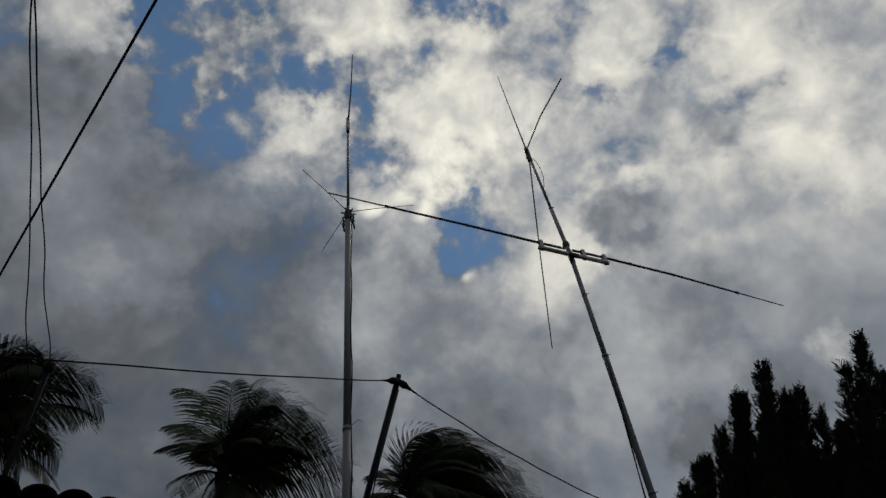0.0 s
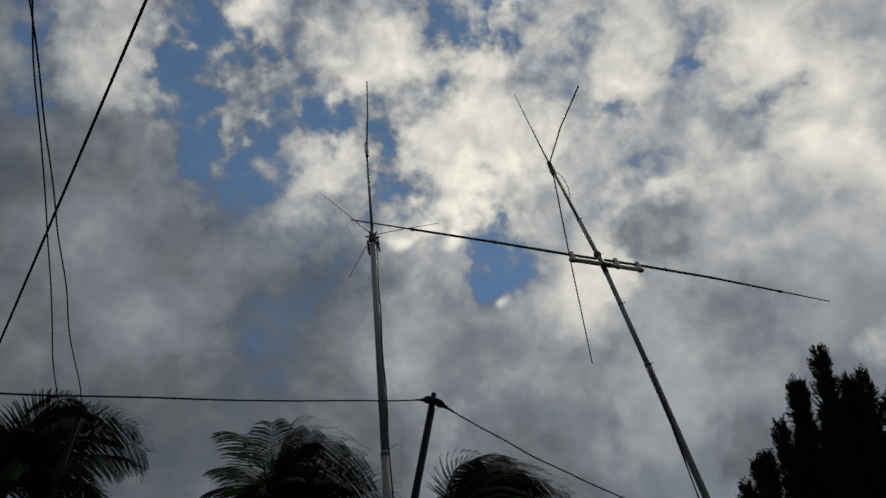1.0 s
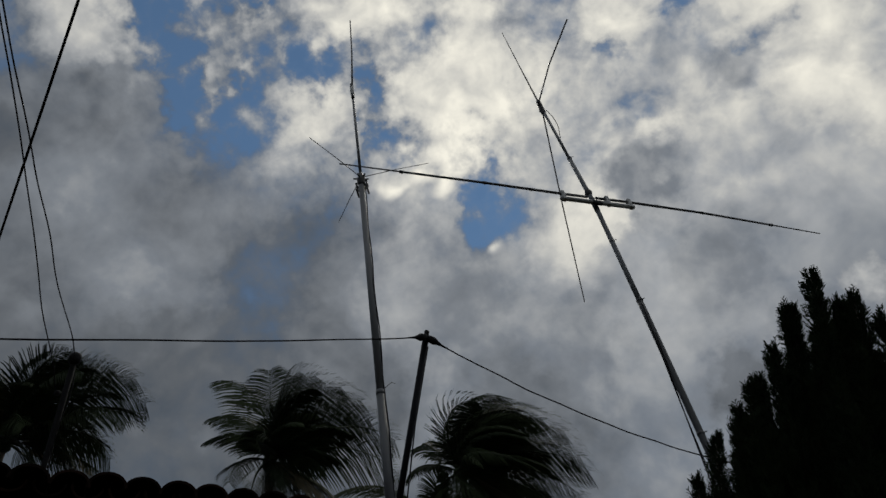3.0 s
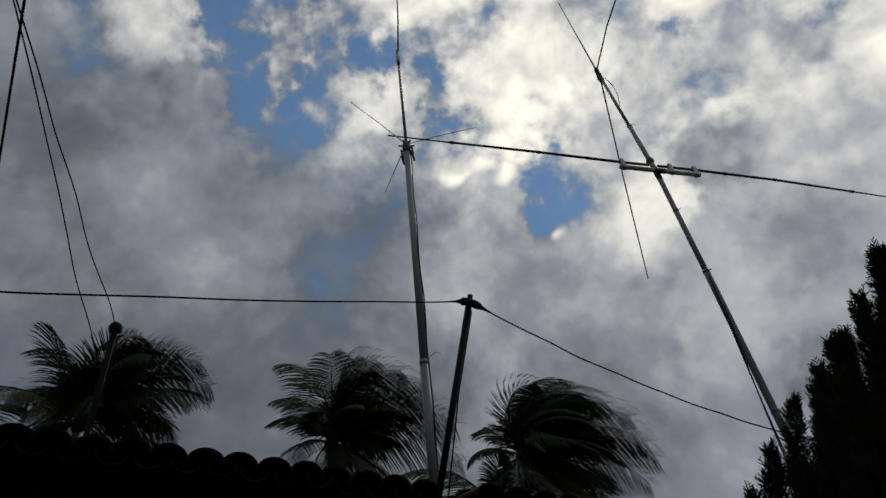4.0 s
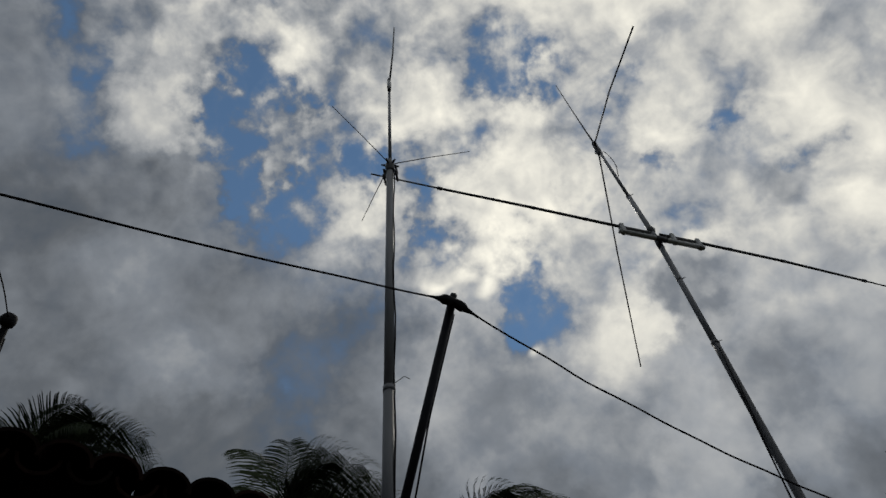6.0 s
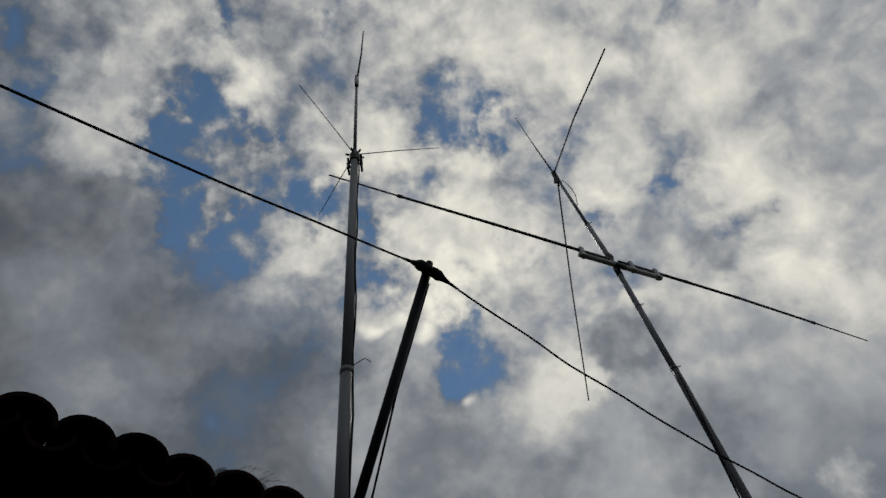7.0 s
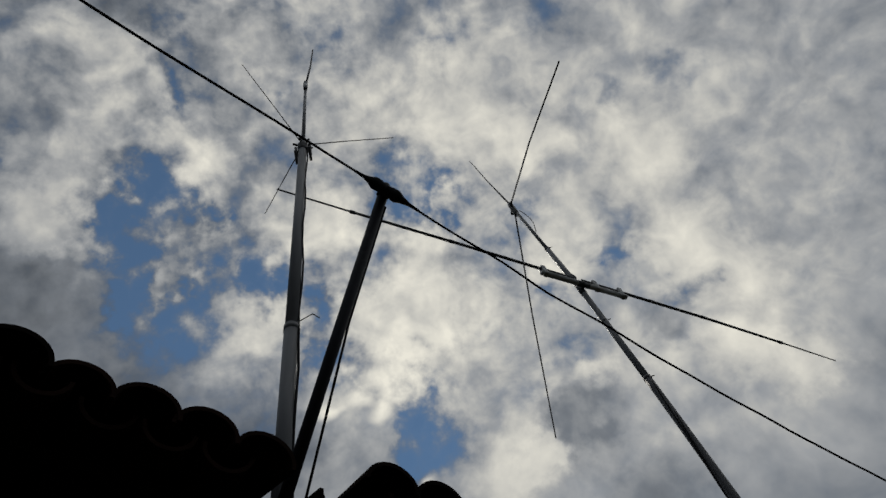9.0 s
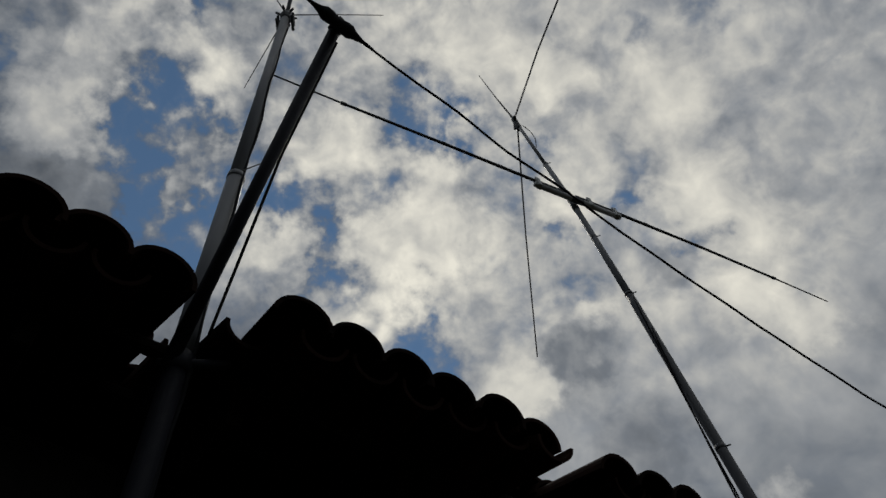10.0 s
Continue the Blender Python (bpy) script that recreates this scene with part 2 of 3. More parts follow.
def rings(points, radii, sides=10, caps=True):
    """Vertices and faces of a round tube along points."""
    pts = [Vector(p) for p in points]
    verts, faces = [], []
    side = None
    for i, p in enumerate(pts):
        along = (pts[min(i + 1, len(pts) - 1)] - pts[max(i - 1, 0)]).normalized()
        if side is None:
            side = along.orthogonal().normalized()
        side = (side - along * side.dot(along)).normalized()
        up = along.cross(side)
        r = radii[i] if isinstance(radii, (list, tuple)) else radii
        for k in range(sides):
            a = 2 * math.pi * k / sides
            verts.append(tuple(p + side * (math.cos(a) * r) + up * (math.sin(a) * r)))
    for i in range(len(pts) - 1):
        for k in range(sides):
            a, b = i * sides + k, i * sides + (k + 1) % sides
            faces.append((a, b, b + sides, a + sides))
    if caps:
        faces.append(tuple(range(sides))[::-1])
        faces.append(tuple(range((len(pts) - 1) * sides, len(pts) * sides)))
    return verts, faces


def merge(*pieces):
    verts, faces = [], []
    for v, f in pieces:
        k = len(verts)
        verts += v
        faces += [tuple(i + k for i in q) for q in f]
    return verts, faces


def tube(name, points, radii, mat, parent=None, label="", sides=10):
    return part(name, rings(points, radii, sides), mat, parent, label)


def lump(centre, size, seed=0, rough=0.12, turn=None, subdiv=2):
    """A rounded uneven lump."""
    bm = bmesh.new()
    bmesh.ops.create_icosphere(bm, subdivisions=subdiv, radius=1.0)
    m = Matrix.Translation(centre) @ (turn if turn else Matrix()) @ Matrix.Diagonal((*size, 1))
    for v in bm.verts:
        v.co *= 1 + rough * noise.noise(v.co * 2.1 + Vector((seed * 3.1, seed, 0)))
        v.co = m @ v.co
    return bm


def block(centre, size, turn=None, bevel=0.004):
    bm = bmesh.new()
    bmesh.ops.create_cube(bm, size=1.0)
    for v in bm.verts:
        v.co = Vector((v.co.x * size[0], v.co.y * size[1], v.co.z * size[2]))
    if bevel:
        bmesh.ops.bevel(bm, geom=bm.edges[:], offset=bevel, segments=1, affect="EDGES")
    bm.transform(Matrix.Translation(centre) @ (turn if turn else Matrix()))
    return bm


def aim(way, up=(0, 0, 1)):
    """The turn whose x axis points along way."""
    x = Vector(way).normalized()
    y = Vector(up).cross(x).normalized()
    z = x.cross(y)
    return Matrix((x, y, z)).transposed().to_4x4()


def wire_points(a, b, sag, count=24, wobble=0.0, seed=0):
    a, b = Vector(a), Vector(b)
    out = []
    for i in range(count + 1):
        k = i / count
        p = a.lerp(b, k)
        p.z -= sag * 4 * k * (1 - k)
        if wobble:
            p += Vector((noise.noise((k * 11, seed, 0)), noise.noise((k * 11, seed, 5)), noise.noise((k * 13, seed, 9)))) * wobble
        out.append(p)
    return out


# ---- ground and house ----
# the eave runs along U, the roof climbs along N
U, N = Vector((0.805, 0.593, 0)), Vector((-0.593, 0.805, 0))
EAVE = Vector((-0.597, 4.330, 0))
SLOPE = math.tan(radians(21))
CREST = 3.715
# the sagging eave: (along the eave, crest above or below CREST)
SAG = [(-6.0, 0.0), (-1.15, 0.0), (-0.6, 0.022), (0.0, 0.0), (0.44, 0.022), (1.5, 0.0), (1.7, 0.034), (4.0, 0.03)]
PITCH = 0.182


def at_roof(s, off, z):
    return EAVE + U * s + N * off + Vector((0, 0, z))


def sheet():
    bm = bmesh.new()
    bmesh.ops.create_grid(bm, x_segments=60, y_segments=60, size=1.0)
    for v in bm.verts:
        r = max(abs(v.co.x), abs(v.co.y))
        v.co *= 8 + 1400 * r ** 4
        d = v.co.length
        v.co.z = 0.03 * noise.noise(v.co * 0.4) if d < 60 else 0
    return bm


tagged(part("ground", sheet(), SOIL), "unseen yard soil with thin grass, near black so little light bounces", "ground", kind="structure")
TURN = Matrix((U, N, Vector((0, 0, 1)))).transposed().to_4x4()


def wall(name, s0, s1, o0, o1, z0, z1, label):
    c = at_roof((s0 + s1) / 2, (o0 + o1) / 2, (z0 + z1) / 2)
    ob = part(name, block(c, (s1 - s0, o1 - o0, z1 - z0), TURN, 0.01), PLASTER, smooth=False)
    return tagged(ob, label, "wall", kind="structure")


wall("wall_front", -5.0, 3.2, 0.86, 1.04, -0.1, 3.71, "plaster wall under the tiled eave, shade in its near-black colour")
# back and gable walls are unseen, added to stop light coming through the house
wall("wall_back", -5.0, 3.2, 5.6, 5.78, -0.1, 3.71, "unseen near-black plaster wall at the back of the house")
wall("wall_west", -5.0, -4.82, 1.042, 5.598, -0.1, 3.93, "unseen near-black plaster gable wall")
wall("wall_east", 3.02, 3.2, 1.042, 5.598, -0.1, 3.93, "unseen near-black plaster gable wall beside the conifer")


# ---- roof timbers ----
roof = thing("roof", "low roof of barrel clay tiles darkened as backlit, with two missing columns", "roof", at_roof(0, 0, 3.48), kind="structure")
TILT = Matrix.Rotation(math.atan(SLOPE), 4, "X")
AXES = TURN @ TILT


def on_roof(s, run, lift=0.0):
    """A point of the slope: run metres up it from the eave, lift metres out of it; the tile crests lie at lift 0."""
    c, w = math.cos(math.atan(SLOPE)), math.sin(math.atan(SLOPE))
    return at_roof(s, run * c - lift * w, CREST + float(np.interp(s, *zip(*SAG))) + run * w + lift * c)


def child(ob, parent):
    """Hang an object built in world metres under a parent that stands elsewhere."""
    ob.parent = parent
    ob.matrix_parent_inverse = Matrix.Translation(-parent.location)
    return ob


for i in range(9):
    c = on_roof(-0.9, 0.35 + 0.35 * i, -0.150)
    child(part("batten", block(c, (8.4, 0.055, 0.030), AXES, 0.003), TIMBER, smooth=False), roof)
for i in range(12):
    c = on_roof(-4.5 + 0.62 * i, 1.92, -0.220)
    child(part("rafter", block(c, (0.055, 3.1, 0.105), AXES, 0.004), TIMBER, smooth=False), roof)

# ---- vertical antenna on its mast ----
M1_FOOT, M1_TOP = Vector((-0.668, 4.832, 0.091)), Vector((-0.559, 4.635, 7.583))


def along(a, b, z):
    return a.lerp(b, (z - a.z) / (b.z - a.z))


def vertical_antenna():
    a = thing("vertical_antenna", "grey metal mast with a thin ground-plane whip antenna on top", "antenna")
    p = lambda z: along(M1_FOOT, M1_TOP, z)
    # same mast as lower_tube, with the shade under the eave put into its colour
    tube("base_tube", [p(-0.05), p(3.6)], 0.036, BLACK_STEEL, a, "mast foot below the roof, eave shade in its dark colour", 16)
    tube("lower_tube", [p(3.602), p(4.84)], 0.036, GALV, a, "weathered grey steel tube", 16)
    tube("upper_tube", [p(4.78), p(7.50)], [0.033, 0.031], ALU, a, "weathered aluminium tube", 16)
    tube("joint_band", [p(4.82), p(4.86)], 0.0385, GALV, a, "", 16)
    tube("tie_wire", [p(4.85) + Vector((0.03, -0.03, 0)), p(4.88) + Vector((0.10, -0.04, 0.01)), p(4.85) + Vector((0.13, -0.02, 0.03))], 0.003, PVC, a, "loose end of pale tie wire", 6)
    hub = part("hub", rings([p(7.46), p(7.5), p(7.52), p(7.58), p(7.62), p(7.68)], [0.034, 0.036, 0.043, 0.043, 0.028, 0.02], 14), PLASTIC, a, "black antenna base")
    for i in range(6):
        t = i * math.pi / 3 + 0.3
        q = p(7.57) + Vector((math.cos(t), math.sin(t), 0)) * 0.045
        part("terminal", rings([q, q + Vector((math.cos(t), math.sin(t), 0.2)) * 0.035], [0.011, 0.008], 6), DARK_STEEL, hub, "radial terminal screw")
    for way in (Vector((0.058, 0.0, 0)), Vector((-0.052, 0.02, 0))):
        q = p(7.44) + way
        part("u_bolt", merge(rings([q + Vector((0, 0, -0.10)), q + Vector((0, 0, 0.08))], 0.008, 8),
                             rings([p(7.47), q + Vector((0, 0, 0.03))], 0.009, 8), rings([p(7.40), q + Vector((0, 0, -0.04))], 0.009, 8),
                             rings([q + Vector((0.0, -0.05, -0.06)), q + Vector((0.0, 0.06, -0.06))], 0.011, 8), rings([q + Vector((0.0, -0.045, 0.05)), q + Vector((0.0, 0.05, 0.05))], 0.010, 8)), DARK_STEEL, a, "dark clamp with bolts")
    top, mid, base = Vector((-0.438, 4.434, 11.036)), Vector((-0.525, 4.482, 9.163)), p(7.66)
    tube("lower_whip", [base, base.lerp(mid, 0.5), mid], [0.016, 0.015, 0.013], ALU, a, "thin pale whip section", 10)
    tube("coil", [mid + Vector((0.001, 0, -0.10)), mid + Vector((0.0, 0, -0.08)), mid + Vector((0, 0, 0.1)), mid + Vector((0, 0, 0.12))], [0.014, 0.023, 0.023, 0.014], PVC, a, "pale coil sleeve", 12)
    for dz in (-0.12, 0.13):
        tube("coil_ferrule", [mid + Vector((0, 0, dz - 0.04)), mid + Vector((0, 0, dz + 0.04))], 0.0195, PLASTIC, a, "black ferrule", 10)
    tube("upper_whip", [mid, mid.lerp(top, 0.5) + Vector((0.01, 0, 0)), top], [0.012, 0.010, 0.008], DARK_STEEL, a, "dark whip tip", 8)
    for tip in ((-0.909, 3.945, 7.474), (0.168, 4.647, 7.592), (-0.955, 5.212, 7.679)):
        tip = Vector(tip)
        c = p(7.60)
        tube("radial", [c, c.lerp(tip, 0.5) + Vector((0, 0, 0.012)), tip], [0.0048, 0.0038, 0.0030], DARK_STEEL, a, "thin radial rod", 6)
    # coaxial cable down the mast
    pts = [p(7.5 - 0.25 * i) + Vector((0.036 + 0.006 * math.sin(i * 1.7), -0.012 + 0.01 * math.sin(i * 0.9), 0)) for i in range(28)]
    tube("coaxial_cable", pts, 0.006, RUBBER, a, "black coaxial cable", 6)
    # bracket and collar are darkened likewise for the shade under the roof
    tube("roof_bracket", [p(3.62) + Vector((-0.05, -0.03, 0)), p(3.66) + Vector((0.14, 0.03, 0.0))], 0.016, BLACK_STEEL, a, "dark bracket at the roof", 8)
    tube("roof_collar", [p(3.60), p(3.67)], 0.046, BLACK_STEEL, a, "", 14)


vertical_antenna()

# ---- rotatable dipole and ground-plane on the second mast ----
# the second mast bows a little: x and y at heights z
M2_BOW = ((0.1, 4.0, 7.0, 9.3, 12.5), (2.073, 2.226, 2.344, 2.435, 2.389), (6.790, 6.973, 7.115, 7.262, 7.377))


def mast_two(z):
    return Vector((float(np.interp(z, M2_BOW[0], M2_BOW[1])), float(np.interp(z, M2_BOW[0], M2_BOW[2])), z))


M2_TOP = mast_two(12.5)


def dipole_antenna():
    a = thing("dipole_antenna", "tall grey mast with a long dipole beam and top whip", "antenna")
    p = mast_two
    tube("lower_tube", [p(-0.05), p(1.5), p(4.0), p(5.5), p(7.0), p(7.2)], 0.038, STEEL, a, "thick grey steel tube", 16)
    tube("upper_tube", [p(7.1), p(8.2), p(9.3), p(9.9), p(10.6)], 0.034, ALU, a, "slimmer aluminium tube", 14)
    tube("top_tube", [p(10.5), p(12.40)], 0.025, ALU, a, "thin aluminium tube", 12)
    for z, r in ((7.2, 0.042), (10.58, 0.037), (8.4, 0.036), (5.2, 0.041)):
        part("joint_clip", merge(rings([p(z - 0.02), p(z + 0.02)], r, 12), rings([p(z) + Vector((0.03, -0.02, 0)), p(z) + Vector((0.065, -0.03, 0))], 0.006, 6)), DARK_STEEL, a)
    left, right = Vector((1.974, 6.958, 9.350)), Vector((2.963, 7.411, 9.349))
    way = (right - left).normalized()
    low = Vector((0, 0, -0.115))
    tube("carrier_tube", [left + low - way * 0.06, right + low + way * 0.05], 0.034, PVC, a, "pale plastic carrier tube", 12)
    for k in (0.0, 0.66, 1.0):
        q = left.lerp(right, k)
        part("insulator_bracket", block(q + low * 0.42, (0.06, 0.07, 0.20), aim(way), 0.008), PVC, a, "pale plastic standoff", False)
    centre = left.lerp(right, 0.46) + low
    part("mast_clamp", merge(rings([p(9.14), p(9.44)], 0.04, 12), rings([centre - way * 0.06, centre + way * 0.10], 0.038, 10)), DARK_STEEL, a, "dark clamp holding the carrier")
    part("clamp_head", lump(p(9.60), (0.055, 0.055, 0.10), 3, 0.25), PLASTIC, a, "black wrapped clamp")
    def element(points, radii):
        tube("element", points, radii, DARK_STEEL, a, "dark tapering dipole rod", 10)
    feed = left.lerp(right, 0.42)
    element([feed - way * 0.05, left, Vector((0.882, 6.456, 9.377)), Vector((-0.209, 5.959, 9.387))], [0.020, 0.020, 0.018, 0.015])
    element([Vector((-0.200, 5.963, 9.387)), Vector((-0.980, 5.590, 9.371))], [0.011, 0.009])
    element([feed + way * 0.08, right, Vector((4.110, 7.932, 9.308)), Vector((5.217, 8.433, 9.206))], [0.020, 0.020, 0.018, 0.015])
    element([Vector((5.200, 8.425, 9.208)), Vector((6.061, 8.831, 9.150))], [0.011, 0.008])
    for q in ((-0.209, 5.959, 9.387), (0.882, 6.456, 9.377), (1.522, 6.750, 9.361), (5.217, 8.433, 9.206), (4.110, 7.932, 9.308), (3.394, 7.606, 9.338)):
        q = Vector(q)
        part("hose_clip", merge(rings([q - way * 0.03, q + way * 0.03], 0.021, 10), rings([q, q + Vector((0.0, 0, -0.045))], 0.006, 6)), DARK_STEEL, a)
    # top whip and its two drooping radials
    fork = M2_TOP
    part("whip_hub", merge(rings([fork + Vector((0, 0, -0.42)), fork + Vector((0, 0, -0.36)), fork + Vector((0.0, 0, 0.02)), fork + Vector((0, 0, 0.1))], [0.036, 0.046, 0.042, 0.022], 12),
                           rings([fork + Vector((-0.02, -0.1, -0.1)), fork + Vector((0.0, 0.12, -0.12))], 0.024, 8)), PLASTIC, a, "black antenna base")
    tube("top_whip", [fork, Vector((2.451, 7.650, 14.47)), Vector((2.497, 7.865, 16.44))], [0.016, 0.011, 0.008], DARK_STEEL, a, "thin dark whip", 8)
    tube("drooping_radial", [fork, Vector((2.375, 5.971, 11.32)), Vector((2.351, 4.632, 9.99))], [0.014, 0.012, 0.010], DARK_STEEL, a, "thin dark radial", 8)
    tube("drooping_radial", [fork + Vector((0, 0, -0.25)), Vector((2.392, 8.772, 11.23)), Vector((2.390, 10.155, 10.01))], [0.014, 0.012, 0.010], DARK_STEEL, a, "thin dark radial", 8)
    loop = [p(12.15) + Vector((0.05, -0.02, 0)), p(11.9) + Vector((0.10, -0.04, 0)), p(11.5) + Vector((0.085, -0.04, 0)), p(11.2) + Vector((0.03, -0.02, 0))]
    smooth = [loop[0].lerp(loop[1], k / 4).lerp(loop[1].lerp(loop[2], k / 4), k / 8) for k in range(5)] + [loop[1].lerp(loop[2], 0.6), loop[2], loop[2].lerp(loop[3], 0.6), loop[3]]
    tube("cable_loop", smooth, 0.006, RUBBER, a, "slack black cable", 6)
    # feed cables hang a little away from the lower tube
    for gap, top in ((0.10, 7.1), (0.135, 6.6)):
        pts = [p(z) + Vector((-gap * math.sin(math.pi * min(1.0, (top - z) / 3.0) * 0.5), -0.035, 0)) for z in np.linspace(top, 0.2, 24)]
        tube("feed_cable", pts, 0.0065, RUBBER, a, "black feed cable", 6)


dipole_antenna()

# ---- leaning pole with the wire antenna ----
POLE_FOOT, POLE_TOP = Vector((-0.597, 4.666, 3.700)), Vector((-0.118, 4.042, 4.753))
start = Vector((-0.125, 4.031, 4.706))
LEFT_WAY, RIGHT_WAY = Vector((-0.645, -0.653, -0.398)), Vector((0.745, 0.491, -0.455))


def leaning_pole():
    a = thing("leaning_pole", "dark leaning steel pole wrapped in black tape, tied to the mast", "pole")
    way = (POLE_TOP - POLE_FOOT).normalized()
    foot = POLE_FOOT - way * 0.25
    tube("tube", [foot, POLE_TOP - way * 0.03], 0.0225, BLACK_STEEL, a, "black painted steel tube", 18)
    tube("cap", [POLE_TOP - way * 0.06, POLE_TOP + way * 0.0, POLE_TOP + way * 0.012, POLE_TOP + way * 0.018], [0.017, 0.018, 0.018, 0.014], PLASTIC, a, "worn black cap", 12)
    part("knot", lump(POLE_TOP - way * 0.04, (0.027, 0.028, 0.032), 5, 0.3), TAPE, a, "lumpy tape knot")
    for d, stretch, seed in ((LEFT_WAY, 1.0, 1), (RIGHT_WAY, 1.0, 2)):
        pts = [start + d * k for k in (-0.015, 0.015, 0.035, 0.06, 0.085, 0.12, 0.17)]
        part("tape_wrap", rings(pts, [0.018, 0.022, 0.026, 0.027, 0.016, 0.008, 0.0055], 12), TAPE, a, "black tape-wrapped wire end")
    pts = [POLE_TOP - way * (0.09 + 0.06 * i) + U * (0.026 + 0.045 * max(0.0, (i - 9) / 12)) for i in range(21)]
    tube("down_lead", pts, 0.0055, RUBBER, a, "black cable down the pole", 6)


leaning_pole()


def wire(name, pts, r, label, mat=RUBBER):
    return tagged(tube(name, pts, r, mat, None, "", 8), label, "wire")


wire("antenna_wire", wire_points(start + LEFT_WAY * 0.10, (-4.777, -0.676, 2.553), 0.181, 60, 0.007, 1), 0.0048, "black antenna wire from the leaning pole over the yard")
wire("antenna_wire", wire_points(start + RIGHT_WAY * 0.10, start + Vector((2.40, 1.58, -0.765)), 0.175, 40, 0.008, 2), 0.0048, "slack black antenna wire from the pole towards the conifer")
THICK = Vector((-0.683, 0.722, 0.1055))
MID = Vector((-1.608, 1.880, 3.830))
wire("overhead_cable", [MID + THICK * (k * 0.5 - 6) for k in range(25)], 0.0047, "taut black cable across the yard")

# ---- second leaning pole with knobs ----
LEAN = Vector((-0.443, 0.59, -1.0))
KNOB = Vector((-2.837, 4.099, 5.360))


def knob_pole():
    a = thing("knob_pole", "dark leaning pole with two round taped knobs", "pole")
    tube("tube", [KNOB + LEAN * 0.02, KNOB + LEAN * 1.85], 0.022, RUBBER, a, "black taped tube", 12)
    part("knob", lump(KNOB, (0.05, 0.05, 0.052), 7, 0.2), TAPE, a, "round tape knob")
    part("knob", lump(KNOB + LEAN * 0.22 + Vector((-0.045, -0.03, 0.0)), (0.024, 0.022, 0.026), 9, 0.2), TAPE, a, "round tape knob")
    pts = [KNOB + LEAN * (0.1 + 0.09 * i) + Vector((0.035 + 0.012 * math.sin(i * 1.1), 0, 0)) for i in range(12)]
    tube("hanging_lead", pts, 0.005, RUBBER, a, "thin black lead", 6)


knob_pole()
OVER, OVER_LOW = Vector((0.438, -0.901, -0.234)), Vector((0.443, -0.886, -0.109))
wire("open_wire", wire_points(KNOB, KNOB + OVER * 8, 0.02, 70, 0.02, 3), 0.0042, "thin kinked wire rising from the taped knob")
second = Vector((-2.985, 4.197, 5.136))
wire("open_wire", wire_points(second, second + OVER_LOW * 8, 0.02, 70, 0.02, 4), 0.0042, "thin kinked wire rising from the lower knob")

# ---- palms ----
WIND = Vector((0.90, 0.25, -0.12))


def frond(rng, length, az, rise, wind, twist, leaflets=62):
    """A rib that arches over and two combs of narrow leaflets, blown by the wind."""
    p = Vector((0, 0, 0))
    way = Vector((math.sin(az) * math.cos(rise), math.cos(az) * math.cos(rise), math.sin(rise)))
    rib = [p.copy()]
    steps = 18
    for i in range(steps):
        k = (i + 1) / steps
        way = (way + Vector((0, 0, -0.16)) * k + WIND * (wind * 0.15 * k)).normalized()
        p = p + way * (length / steps)
        rib.append(p.copy())
    verts, faces = rings(rib, [0.034 * (1 - i / steps) + 0.006 for i in range(steps + 1)], 5, False)
    for i in range(leaflets):
        k = 0.14 + 0.86 * (i / leaflets)
        j = min(int(k * steps), steps - 1)
        q = rib[j].lerp(rib[j + 1], k * steps - j)
        t = (rib[j + 1] - rib[j]).normalized()
        side = t.cross(Vector((0, 0, 1)))
        side = side.normalized() if side.length > 0.05 else Vector((1, 0, 0))
        flat = (side * math.cos(twist) + side.cross(t) * math.sin(twist)).normalized()
        size = length * (0.34 * math.sin(math.pi * min(1.0, 0.24 + 0.66 * k)) + 0.03)
        for sign in (-1, 1):
            if rng.random() < 0.05:
                continue
            gust = WIND * wind
            d = (flat * sign * 0.85 + t * (0.50 + 0.45 * k) + gust * 0.20 + Vector((0, 0, -0.22 - 0.12 * rng.random()))).normalized()
            ln = size * rng.uniform(0.92, 1.04) * (0.55 if rng.random() < 0.03 else 1.0)
            d2 = (d + gust * 0.22 + Vector((0, 0, -0.30))).normalized()
            d3 = (d2 + gust * 0.32 + Vector((0, 0, -0.45))).normalized()
            a, b = q, q + d * ln * 0.45
            c = b + d2 * ln * 0.35
            e = c + d3 * ln * 0.25
            w = (t * 0.9 + Vector((0, 0, 0.2))) * (0.017 + 0.006 * rng.random())
            n0 = len(verts)
            for v in (a - w * 0.6, a + w * 0.6, b - w, b + w, c - w * 0.7, c + w * 0.7, e):
                verts.append(tuple(v))
            faces += [(n0, n0 + 1, n0 + 3, n0 + 2), (n0 + 2, n0 + 3, n0 + 5, n0 + 4), (n0 + 4, n0 + 5, n0 + 6)]
    return verts, faces


